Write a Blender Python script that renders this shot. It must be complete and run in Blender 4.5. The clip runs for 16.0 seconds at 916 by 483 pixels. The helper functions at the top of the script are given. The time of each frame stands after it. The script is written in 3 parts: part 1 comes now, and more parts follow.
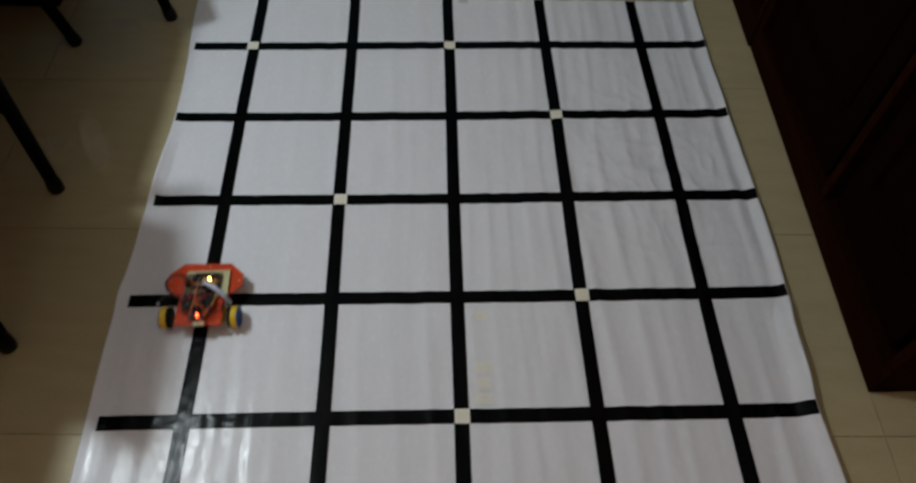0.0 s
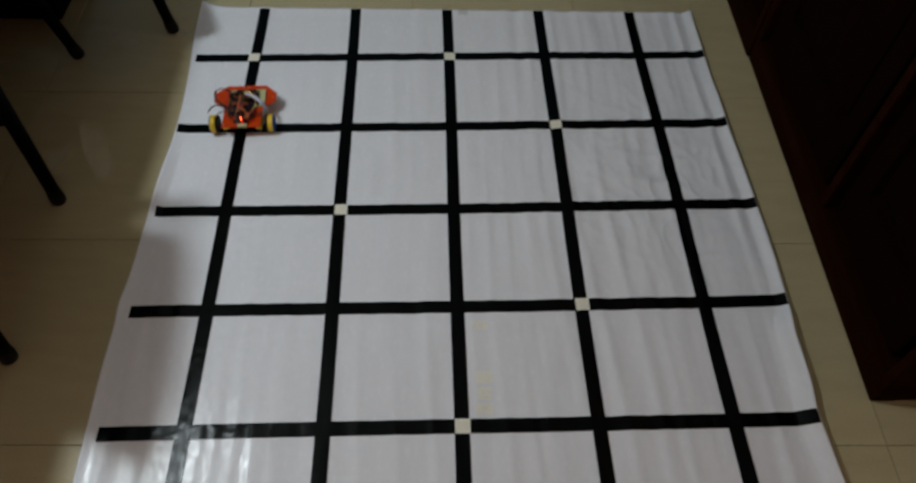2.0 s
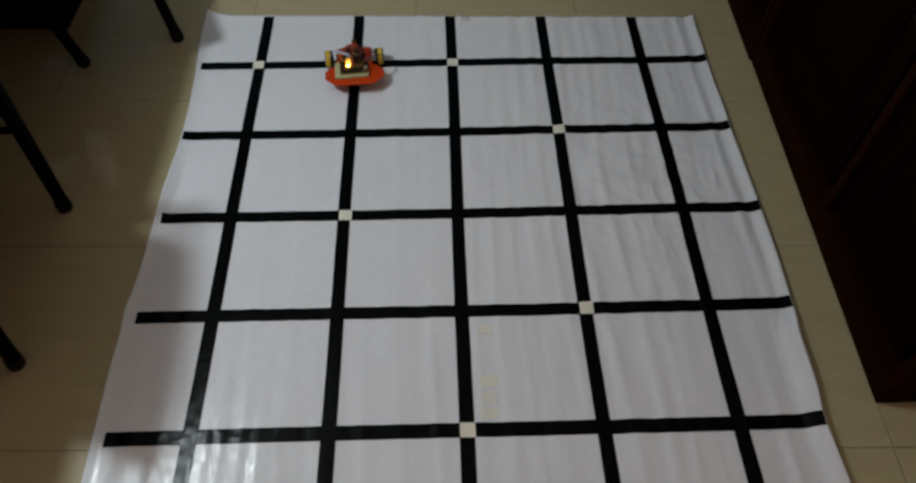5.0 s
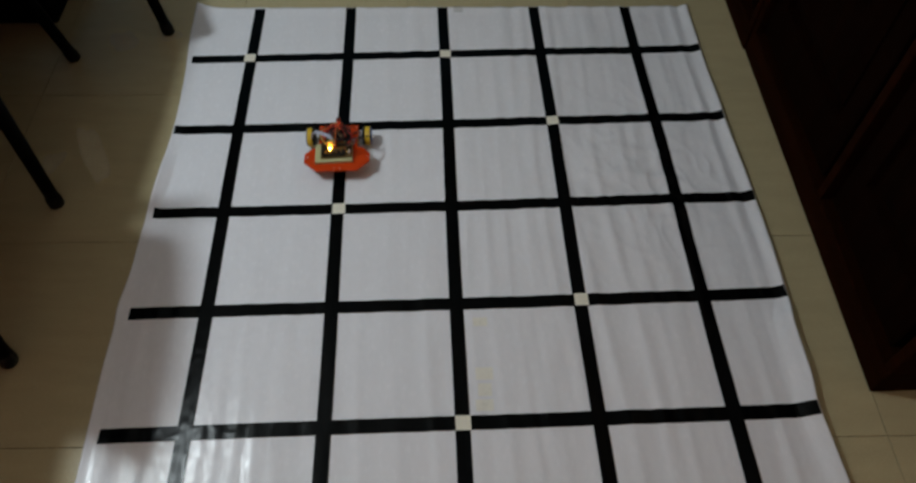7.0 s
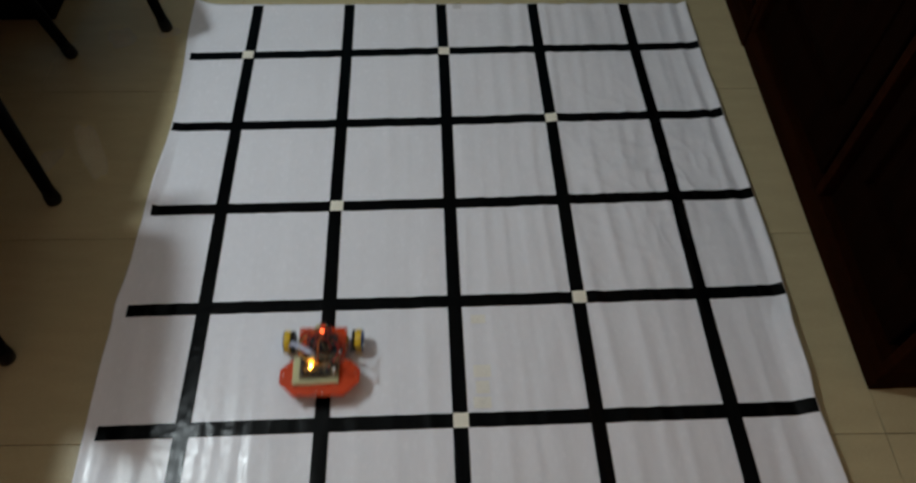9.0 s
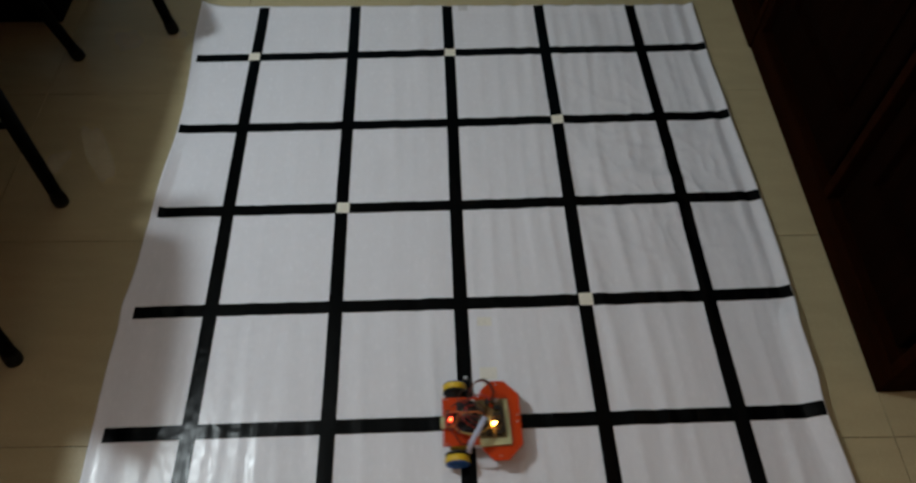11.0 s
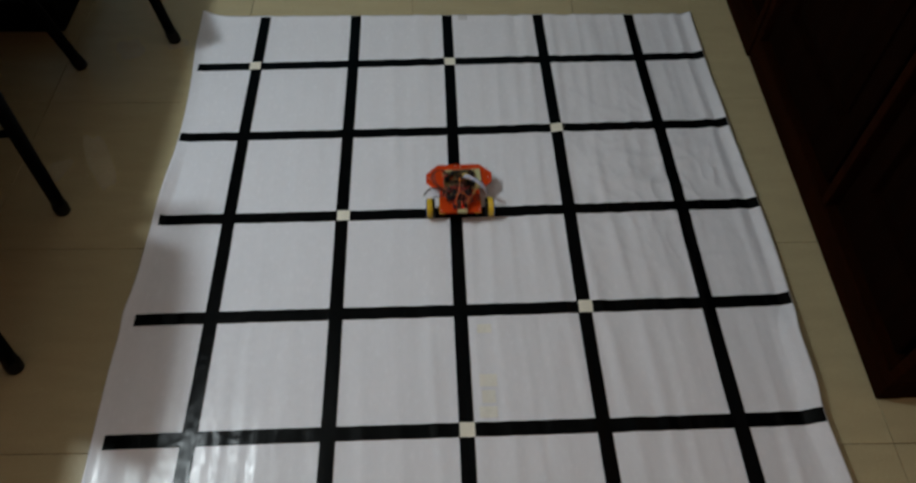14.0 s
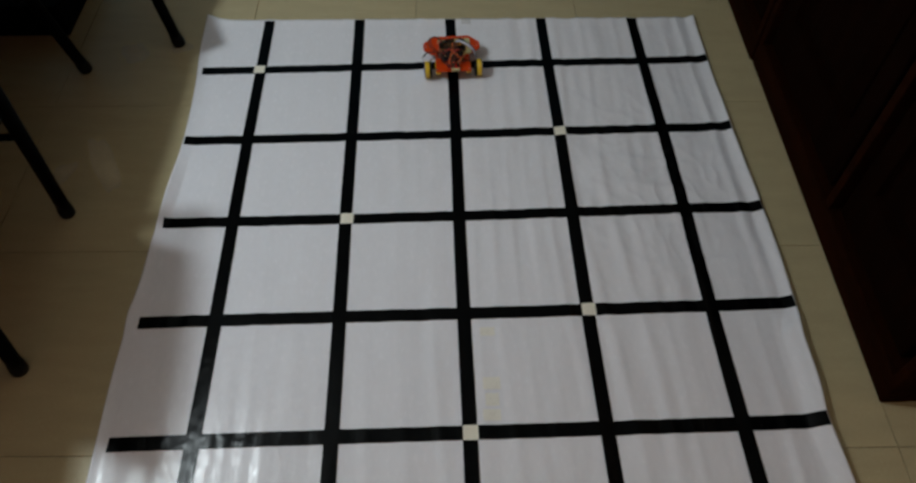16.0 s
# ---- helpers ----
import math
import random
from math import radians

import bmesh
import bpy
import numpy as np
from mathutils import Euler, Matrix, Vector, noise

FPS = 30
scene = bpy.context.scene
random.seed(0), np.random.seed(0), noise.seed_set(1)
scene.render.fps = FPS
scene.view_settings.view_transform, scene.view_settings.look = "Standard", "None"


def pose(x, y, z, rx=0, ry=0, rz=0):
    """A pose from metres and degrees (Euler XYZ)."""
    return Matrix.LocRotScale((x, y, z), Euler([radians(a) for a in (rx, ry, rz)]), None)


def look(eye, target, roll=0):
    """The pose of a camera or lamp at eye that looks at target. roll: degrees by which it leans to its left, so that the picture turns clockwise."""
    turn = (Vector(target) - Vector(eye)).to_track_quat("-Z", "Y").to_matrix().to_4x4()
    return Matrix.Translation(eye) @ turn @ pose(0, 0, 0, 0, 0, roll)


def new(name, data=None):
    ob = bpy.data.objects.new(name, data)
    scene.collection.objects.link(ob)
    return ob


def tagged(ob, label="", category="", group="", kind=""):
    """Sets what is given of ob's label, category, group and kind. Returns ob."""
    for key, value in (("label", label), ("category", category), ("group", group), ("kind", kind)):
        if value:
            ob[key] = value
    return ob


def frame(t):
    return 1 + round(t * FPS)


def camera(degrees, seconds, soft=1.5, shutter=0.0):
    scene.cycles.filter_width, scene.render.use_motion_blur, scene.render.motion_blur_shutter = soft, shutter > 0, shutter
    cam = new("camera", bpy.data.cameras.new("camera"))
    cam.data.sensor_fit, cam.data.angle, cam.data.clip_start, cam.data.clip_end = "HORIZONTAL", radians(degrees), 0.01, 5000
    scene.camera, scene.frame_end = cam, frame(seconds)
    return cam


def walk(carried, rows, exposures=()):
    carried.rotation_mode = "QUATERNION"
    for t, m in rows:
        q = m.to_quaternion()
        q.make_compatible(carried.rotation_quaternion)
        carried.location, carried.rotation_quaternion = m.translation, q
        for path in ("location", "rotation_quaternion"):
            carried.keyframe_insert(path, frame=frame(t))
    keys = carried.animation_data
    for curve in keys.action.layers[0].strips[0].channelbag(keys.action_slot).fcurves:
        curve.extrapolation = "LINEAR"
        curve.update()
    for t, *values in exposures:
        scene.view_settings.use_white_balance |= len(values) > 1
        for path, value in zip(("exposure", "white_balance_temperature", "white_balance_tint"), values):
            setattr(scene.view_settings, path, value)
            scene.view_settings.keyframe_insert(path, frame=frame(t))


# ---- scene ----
cam = camera(64.0, 16.0, soft=2.6, shutter=0.9)
PATH = [
    (0, (-0.064, -0.66, 1.715), (0.005, 0.473, 0.068), 2.2),
    (0.5, (-0.066, -0.655, 1.717), (0.001, 0.488, 0.077), 2.1),
    (1, (-0.064, -0.659, 1.716), (-0.001, 0.493, 0.082), 1.7),
    (1.5, (-0.064, -0.657, 1.718), (0.001, 0.497, 0.086), 1.8),
    (2, (-0.06, -0.665, 1.716), (0.005, 0.493, 0.086), 1.8),
    (2.5, (-0.06, -0.668, 1.716), (0.005, 0.49, 0.087), 1.7),
    (3, (-0.056, -0.67, 1.716), (-0.001, 0.491, 0.088), 1.3),
    (3.5, (-0.055, -0.673, 1.715), (-0.002, 0.495, 0.093), 1.1),
    (4, (-0.059, -0.678, 1.718), (-0.006, 0.496, 0.1), 1.0),
    (6.5, (-0.053, -0.669, 1.717), (-0.001, 0.495, 0.092), 0.7),
    (7, (-0.052, -0.669, 1.714), (0.01, 0.486, 0.082), 0.8),
    (7.5, (-0.051, -0.663, 1.712), (0.011, 0.481, 0.073), 0.9),
    (8, (-0.05, -0.66, 1.714), (0.008, 0.483, 0.074), 0.8),
    (8.5, (-0.046, -0.664, 1.714), (0.015, 0.484, 0.078), 0.8),
    (9, (-0.048, -0.668, 1.712), (0.015, 0.481, 0.076), 0.9),
    (11.5, (-0.051, -0.663, 1.713), (-0.005, 0.49, 0.079), 0.2),
    (12, (-0.049, -0.664, 1.716), (-0.004, 0.491, 0.084), 0.1),
    (12.5, (-0.049, -0.668, 1.716), (-0.006, 0.491, 0.086), 0.1),
    (13, (-0.047, -0.671, 1.717), (-0.006, 0.497, 0.094), -0.0),
    (13.5, (-0.052, -0.67, 1.717), (-0.003, 0.499, 0.095), 0.3),
    (14, (-0.051, -0.672, 1.716), (-0.001, 0.499, 0.096), 0.3),
    (14.5, (-0.054, -0.674, 1.717), (-0.006, 0.5, 0.099), 0.3),
    (15, (-0.052, -0.675, 1.716), (-0.003, 0.502, 0.1), 0.2),
    (15.5, (-0.052, -0.675, 1.716), (-0.003, 0.504, 0.101), 0.1),
    (16, (-0.052, -0.675, 1.717), (-0.01, 0.505, 0.102), -0.0),
]
walk(cam, [(t, look(eye, target, roll)) for t, eye, target, roll in PATH])

# ---- light and exposure ----
ROOM = pose(0, 0, 0, 0, 0, -1.4)


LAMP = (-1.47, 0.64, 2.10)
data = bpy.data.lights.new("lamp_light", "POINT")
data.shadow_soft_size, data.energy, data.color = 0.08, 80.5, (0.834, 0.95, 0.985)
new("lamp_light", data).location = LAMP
world = bpy.data.worlds.new("world")
world.use_nodes = True
world.node_tree.nodes["Background"].inputs[0].default_value = (0.5, 0.55, 0.65, 1)
world.node_tree.nodes["Background"].inputs[1].default_value = 0.3
scene.world = world
scene.view_settings.exposure = 0.0


# ---- materials ----
def material(name, colour, rough=0.5, metal=0.0, vary=0.1, scale=8.0, fine=120.0, bump=0.1, deep=0.001,
             stretch=(1, 1, 1), coat=0.0, random_tint=0.0, glow=0.0, glow_colour=None, alpha=1.0, spec=0.5):
    """A principled surface with colour and relief varied at two scales."""
    m = bpy.data.materials.new(name)
    m.use_nodes = True
    t = m.node_tree
    n, l = t.nodes, t.links
    b = n["Principled BSDF"]
    b.inputs["Roughness"].default_value = rough
    b.inputs["Metallic"].default_value = metal
    b.inputs["Coat Weight"].default_value = coat
    b.inputs["Specular IOR Level"].default_value = spec
    b.inputs["Alpha"].default_value = alpha
    geo = n.new("ShaderNodeTexCoord")
    mapping = n.new("ShaderNodeMapping")
    mapping.inputs["Scale"].default_value = stretch
    l.new(geo.outputs["Object"], mapping.inputs["Vector"])
    big, small = n.new("ShaderNodeTexNoise"), n.new("ShaderNodeTexNoise")
    big.inputs["Scale"].default_value, small.inputs["Scale"].default_value = scale, fine
    big.inputs["Detail"].default_value, small.inputs["Detail"].default_value = 4, 3
    for tex in (big, small):
        l.new(mapping.outputs[0], tex.inputs["Vector"])
    add = n.new("ShaderNodeMath")
    add.operation = "ADD"
    l.new(big.outputs["Fac"], add.inputs[0])
    l.new(small.outputs["Fac"], add.inputs[1])
    ramp = n.new("ShaderNodeMapRange")
    ramp.inputs["From Min"].default_value, ramp.inputs["From Max"].default_value = 0.6, 1.4
    ramp.inputs["To Min"].default_value, ramp.inputs["To Max"].default_value = 1 - vary, 1 + vary
    l.new(add.outputs[0], ramp.inputs["Value"])
    value = ramp.outputs[0]
    if random_tint:
        info = n.new("ShaderNodeObjectInfo")
        r2 = n.new("ShaderNodeMapRange")
        r2.inputs["To Min"].default_value, r2.inputs["To Max"].default_value = 1 - random_tint, 1 + random_tint
        l.new(info.outputs["Random"], r2.inputs["Value"])
        mul = n.new("ShaderNodeMath")
        mul.operation = "MULTIPLY"
        l.new(value, mul.inputs[0])
        l.new(r2.outputs[0], mul.inputs[1])
        value = mul.outputs[0]
    tint = n.new("ShaderNodeVectorMath")
    tint.operation = "SCALE"
    tint.inputs[0].default_value = colour
    l.new(value, tint.inputs["Scale"])
    l.new(tint.outputs[0], b.inputs["Base Color"])
    rr = n.new("ShaderNodeMapRange")
    rr.inputs["To Min"].default_value, rr.inputs["To Max"].default_value = max(rough - 0.12, 0.02), min(rough + 0.12, 1)
    l.new(small.outputs["Fac"], rr.inputs["Value"])
    l.new(rr.outputs[0], b.inputs["Roughness"])
    if bump:
        bp = n.new("ShaderNodeBump")
        bp.inputs["Strength"].default_value, bp.inputs["Distance"].default_value = bump, deep
        l.new(add.outputs[0], bp.inputs["Height"])
        l.new(bp.outputs[0], b.inputs["Normal"])
    if glow:
        b.inputs["Emission Color"].default_value = (*(glow_colour or colour), 1)
        b.inputs["Emission Strength"].default_value = glow
    return m


M_TILE = material("beige_vitrified_tile", (0.415, 0.347, 0.208), 0.25, vary=0.10, scale=5, fine=160, bump=0.03, deep=0.0005,
                  stretch=(1, 5, 1), random_tint=0.03)
M_GROUT = material("dark_grout", (0.24, 0.20, 0.125), 0.9, vary=0.2, scale=20)
M_VINYL = material("white_flex_vinyl", (0.71, 0.705, 0.755), 0.24, vary=0.03, scale=7, fine=34, bump=0.24, deep=0.0014,
                   stretch=(2.6, 1.3, 1), spec=0.21)
M_INK = material("black_vinyl_line", (0.0010, 0.0012, 0.0015), 0.22, vary=0.2, scale=7, fine=22, bump=0.16, deep=0.0016,
                 stretch=(4, 0.9, 1), spec=0.075)
M_MARK = material("cream_paper_square", (0.74, 0.70, 0.60), 0.6, vary=0.04, scale=30)
M_TAPE = material("old_clear_tape", (0.735, 0.71, 0.655), 0.3, vary=0.03, scale=30, bump=0)
# painted light: pale colour for pools of light on the shaded tiles
M_LIGHT_PATCH = material("painted_light_patch", (0.86, 0.76, 0.54), 0.4, vary=0.15, scale=14, alpha=0.40)
M_STAIN = material("grey_smudge", (0.42, 0.38, 0.30), 0.7, vary=0.3, scale=60, alpha=0.22)
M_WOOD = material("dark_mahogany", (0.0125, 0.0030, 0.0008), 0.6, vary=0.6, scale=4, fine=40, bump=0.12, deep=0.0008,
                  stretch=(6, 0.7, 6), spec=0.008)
# the frame's mahogany again, darkened for the shade on the doors
M_WOOD_SHADED = material("shaded_mahogany", (0.0046, 0.0012, 0.0004), 0.6, vary=0.7, scale=5, fine=50, bump=0.15, deep=0.001,
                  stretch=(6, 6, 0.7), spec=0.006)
M_CHAIR = material("black_painted_wood", (0.0014, 0.0012, 0.0012), 0.55, vary=0.3, scale=9, fine=80, bump=0.1, spec=0.025)
M_RUBBER = material("black_rubber", (0.003, 0.003, 0.003), 0.55, vary=0.2, scale=40, fine=400, spec=0.2)
# walls out of view; these colours set the tint and strength of bounce light
M_BOUNCE_WEST = material("cream_bounce_wall", (0.58, 0.46, 0.36), 0.75, vary=0.05, scale=2, fine=70, bump=0.05)
M_BOUNCE_EAST = material("tan_bounce_wall", (0.64, 0.42, 0.27), 0.75, vary=0.05, scale=2, fine=70, bump=0.05)
M_BOUNCE_SOUTH = material("peach_bounce_wall", (0.80, 0.44, 0.32), 0.75, vary=0.05, scale=2, fine=70, bump=0.05)
M_BOUNCE_NORTH = material("pale_blue_bounce_wall", (0.12, 0.27, 0.36), 0.75, vary=0.05, scale=2, fine=70, bump=0.05)
M_CEIL = material("white_ceiling_paint", (0.75, 0.74, 0.70), 0.8, vary=0.04, scale=2, fine=70, bump=0.05)
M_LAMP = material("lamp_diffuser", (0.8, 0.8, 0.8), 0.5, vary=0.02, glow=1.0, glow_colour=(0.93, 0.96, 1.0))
M_ORANGE = material("orange_red_acrylic", (0.50, 0.043, 0.003), 0.4, vary=0.12, scale=18, fine=220, bump=0.05, deep=0.0004, spec=0.16)
M_YELLOW = material("yellow_plastic_tyre", (0.62, 0.40, 0.012), 0.5, vary=0.12, scale=40, fine=300)
M_BLUE = material("blue_wheel_disc", (0.010, 0.085, 0.30), 0.45, vary=0.15, scale=50, spec=0.3)
M_CREAM = material("cream_perfboard", (0.45, 0.43, 0.23), 0.55, vary=0.10, scale=60, fine=500)
M_OLIVE = material("dark_olive_circuit", (0.10, 0.062, 0.014), 0.4, vary=0.35, scale=120, fine=600, bump=0.3)
M_PCB = material("blue_circuit_board", (0.010, 0.016, 0.026), 0.4, vary=0.4, scale=140, fine=600, bump=0.3, spec=0.3)
M_REDPCB = material("red_circuit_board", (0.30, 0.020, 0.012), 0.35, vary=0.3, scale=140, fine=600, bump=0.3)
M_BLACK = material("black_component_plastic", (0.010, 0.009, 0.009), 0.5, vary=0.2, scale=80, fine=500, spec=0.2)
M_STEEL = material("bright_metal", (0.65, 0.65, 0.66), 0.28, metal=1.0, vary=0.1, scale=80)
M_WHITE = material("white_ribbon_plastic", (0.46, 0.47, 0.60), 0.4, vary=0.05, scale=60)
M_TIP = material("white_wire_tip", (0.80, 0.80, 0.82), 0.25, vary=0.05, scale=60)
M_WIRE = {
    "orange": material("orange_wire", (0.55, 0.13, 0.02), 0.45, vary=0.1, scale=60),
    "brown": material("brown_wire", (0.055, 0.022, 0.012), 0.45, vary=0.1, scale=60),
    "yellow": material("ochre_wire", (0.50, 0.36, 0.11), 0.45, vary=0.1, scale=60),
    "black": material("black_wire", (0.012, 0.012, 0.013), 0.45, vary=0.1, scale=60),
    "maroon": material("maroon_wire", (0.13, 0.022, 0.014), 0.45, vary=0.1, scale=60),
    "red": material("red_wire", (0.40, 0.02, 0.015), 0.45, vary=0.1, scale=60),
}
M_LED_Y = material("lit_amber_led", (1.0, 0.55, 0.08), 0.3, vary=0.02, glow=40.0, glow_colour=(1.0, 0.48, 0.06))
M_LED_R = material("lit_red_led", (1.0, 0.12, 0.05), 0.3, vary=0.02, glow=10.0, glow_colour=(1.0, 0.10, 0.03))


# ---- mesh helpers ----
def mesh_of(name, bm, mat, smooth=False):
    if not any(e.is_boundary for e in bm.edges):
        bmesh.ops.recalc_face_normals(bm, faces=bm.faces)
    me = bpy.data.meshes.new(name)
    bm.to_mesh(me)
    bm.free()
    me.materials.append(mat)
    if smooth:
        for p in me.polygons:
            p.use_smooth = True
    return me


def part(name, bm, mat, parent=None, label="", m=None, smooth=False):
    """Links a bmesh as one mesh object under a thing or under a part."""
    ob = new(name, mesh_of(name, bm, mat, smooth))
    ob.parent = parent
    if m is not None:
        ob.matrix_basis = m
    return tagged(ob, label)


def box(sx, sy, sz, at=(0, 0, 0), bevel=0.0, bm=None, turn=None):
    bm = bm or bmesh.new()
    r = bmesh.ops.create_cube(bm, size=1)
    m = Matrix.Translation(at) @ (turn or Matrix()) @ Matrix.Diagonal((sx, sy, sz, 1))
    bmesh.ops.transform(bm, matrix=m, verts=r["verts"])
    if bevel:
        edges = list({e for v in r["verts"] for e in v.link_edges})
        bmesh.ops.bevel(bm, geom=edges, offset=bevel, segments=2, affect="EDGES", profile=0.6)
    return bm


def lathe(profile, segments=28, bm=None, m=None):
    """Turns (radius, height) pairs round the z axis into a closed solid."""
    bm = bm or bmesh.new()
    rings = []
    for r, z in profile:
        ring = []
        for k in range(segments):
            a = 2 * math.pi * k / segments
            v = Vector((r * math.cos(a), r * math.sin(a), z))
            ring.append(bm.verts.new(m @ v if m else v))
        rings.append(ring)
    for a, b in zip(rings, rings[1:]):
        for k in range(segments):
            j = (k + 1) % segments
            bm.faces.new((a[k], a[j], b[j], b[k]))
    bm.faces.new(rings[0])
    bm.faces.new(rings[-1])
    return bm


def spline(points, steps=8):
    """A smooth chain of places through the points."""
    pts = [Vector(p) for p in points]
    pts = [2 * pts[0] - pts[1], *pts, 2 * pts[-1] - pts[-2]]
    out = []
    for a, b, c, d in zip(pts, pts[1:], pts[2:], pts[3:]):
        for k in range(steps):
            u = k / steps
            out.append(0.5 * (2 * b + (c - a) * u + (2 * a - 5 * b + 4 * c - d) * u * u + (3 * b - a - 3 * c + d) * u ** 3))
    return out + [pts[-2]]


def tube(points, radius, sides=7, steps=8, end_radius=None, bm=None):
    bm = bm or bmesh.new()
    line = spline(points, steps)
    rings = []
    side = None
    for k, p in enumerate(line):
        way = (line[min(k + 1, len(line) - 1)] - line[max(k - 1, 0)]).normalized()
        if side is None:
            side = way.orthogonal().normalized()
        side = (side - way * side.dot(way)).normalized()
        up = way.cross(side)
        r = radius + ((end_radius if end_radius is not None else radius) - radius) * k / (len(line) - 1)
        rings.append([bm.verts.new(p + (side * math.cos(2 * math.pi * i / sides) + up * math.sin(2 * math.pi * i / sides)) * r)
                      for i in range(sides)])
    for a, b in zip(rings, rings[1:]):
        for i in range(sides):
            j = (i + 1) % sides
            bm.faces.new((a[i], a[j], b[j], b[i]))
    bm.faces.new(rings[0])
    bm.faces.new(rings[-1])
    return bm


def ribbon(points, width, thick, steps=10):
    """A flat strip with some thickness along a smooth line."""
    bm = bmesh.new()
    line = spline(points, steps)
    rings = []
    for k, p in enumerate(line):
        way = (line[min(k + 1, len(line) - 1)] - line[max(k - 1, 0)]).normalized()
        flat = way.cross(Vector((0, 0, 1)))
        flat = (flat if flat.length > 1e-3 else Vector((0, 1, 0))).normalized()
        up = flat.cross(way)
        rings.append([bm.verts.new(p + flat * a * width / 2 + up * b * thick / 2) for a, b in ((-1, -1), (1, -1), (1, 1), (-1, 1))])
    for a, b in zip(rings, rings[1:]):
        for i in range(4):
            j = (i + 1) % 4
            bm.faces.new((a[i], a[j], b[j], b[i]))
    bm.faces.new(rings[0])
    bm.faces.new(rings[-1])
    return bm


def slab(outline, z0, z1, bevel=0.0):
    """A flat plate of that outline."""
    bm = bmesh.new()
    low = [bm.verts.new((x, y, z0)) for x, y in outline]
    high = [bm.verts.new((x, y, z1)) for x, y in outline]
    bm.faces.new(low)
    bm.faces.new(high)
    for k in range(len(low)):
        j = (k + 1) % len(low)
        bm.faces.new((low[k], low[j], high[j], high[k]))
    if bevel:
        bmesh.ops.bevel(bm, geom=[e for e in bm.edges if abs(e.verts[0].co.z - e.verts[1].co.z) < 1e-6],
                        offset=bevel, segments=1, affect="EDGES")
    return bm


# ---- the room, turned a little against the mat ----
X0, X1, Y0, Y1, HIGH = -3.1, 1.52, -2.2, 3.9, 3.0


def setting(name, bm, mat, label):
    ob = part(name, bm, mat, None, label, ROOM)
    return tagged(ob, kind="structure")


def build_room():
    floor = setting("floor", box(X1 - X0, Y1 - Y0, 0.05, ((X0 + X1) / 2, (Y0 + Y1) / 2, -0.029)), M_GROUT,
                    "glossy beige vitrified floor tiles with thin dark joints")
    w = 0.15
    # four unseen walls, coloured to tint and balance the light on the mat
    setting("wall_west", box(w, Y1 - Y0 + 2 * w, HIGH + 0.1, (X0 - w / 2, (Y0 + Y1) / 2, HIGH / 2)), M_BOUNCE_WEST, "unseen cream wall, coloured for its bounce light")
    setting("wall_east", box(w, Y1 - Y0 + 2 * w, HIGH + 0.1, (X1 + w / 2, (Y0 + Y1) / 2, HIGH / 2)), M_BOUNCE_EAST, "unseen tan wall, coloured for its bounce light")
    setting("wall_north", box(X1 - X0, w, HIGH + 0.1, ((X0 + X1) / 2, Y1 + w / 2, HIGH / 2)), M_BOUNCE_NORTH, "unseen pale blue wall, coloured for its cool bounce light")
    setting("wall_south", box(X1 - X0, w, HIGH + 0.1, ((X0 + X1) / 2, Y0 - w / 2, HIGH / 2)), M_BOUNCE_SOUTH, "unseen peach wall, coloured for its warm bounce light")
    setting("ceiling", box(X1 - X0, Y1 - Y0, 0.1, ((X0 + X1) / 2, (Y0 + Y1) / 2, HIGH + 0.05)), M_CEIL, "plain white painted ceiling")
    return floor


def build_floor_tiles(floor):
    """Square tiles of 0.6 m with narrow sunken joints; the cut ones end at the walls."""
    size, gap, x_start, y_start = 0.6, 0.0018, -0.168, -0.046
    meshes = {}
    for i in range(-6, 5):
        for j in range(-5, 8):
            a, b = max(x_start + i * size, X0), min(x_start + (i + 1) * size, X1)
            c, d = max(y_start + j * size, Y0), min(y_start + (j + 1) * size, Y1)
            if b - a < 0.02 or d - c < 0.02:
                continue
            key = (round(b - a, 4), round(d - c, 4))
            if key not in meshes:
                meshes[key] = mesh_of("tile", box(key[0] - gap, key[1] - gap, 0.008, (0, 0, -0.004), 0.0008), M_TILE)
            tile = new("tile", meshes[key])
            tile.parent = floor
            tile.matrix_basis = pose((a + b) / 2, (c + d) / 2, 0)


def build_light_patches(floor):
    """Pools of light painted as pale patches on the tiles beside the table."""
    def blob(x, y, sx, sy, turn, seed):
        bm = bmesh.new()
        ring = []
        for k in range(28):
            a = 2 * math.pi * k / 28
            r = 1 + 0.45 * noise.noise((math.cos(a) * 1.3 + seed, math.sin(a) * 1.3, seed))
            ring.append(bm.verts.new((sx * r * math.cos(a), sy * r * math.sin(a), 0)))
        bm.faces.new(ring)
        part("light_patch", bm, M_LIGHT_PATCH, floor, "painted pool of light on the tile", pose(x, y, 0.0006, 0, 0, turn))

    blob(-1.136, 0.902, 0.036, 0.130, 29, 1.7)
    blob(-1.246, 0.853, 0.034, 0.046, -20, 4.1)
    blob(-1.161, 1.423, 0.052, 0.058, 30, 7.7)
    blob(-1.000, 1.455, 0.035, 0.030, 0, 9.2)


# ---- the line mat ----
STEP, LINE = 0.336, 0.037
MAT_Y0 = -0.42


def left_curl(y):
    return math.exp(-((y - 0.80) / 0.13) ** 2)


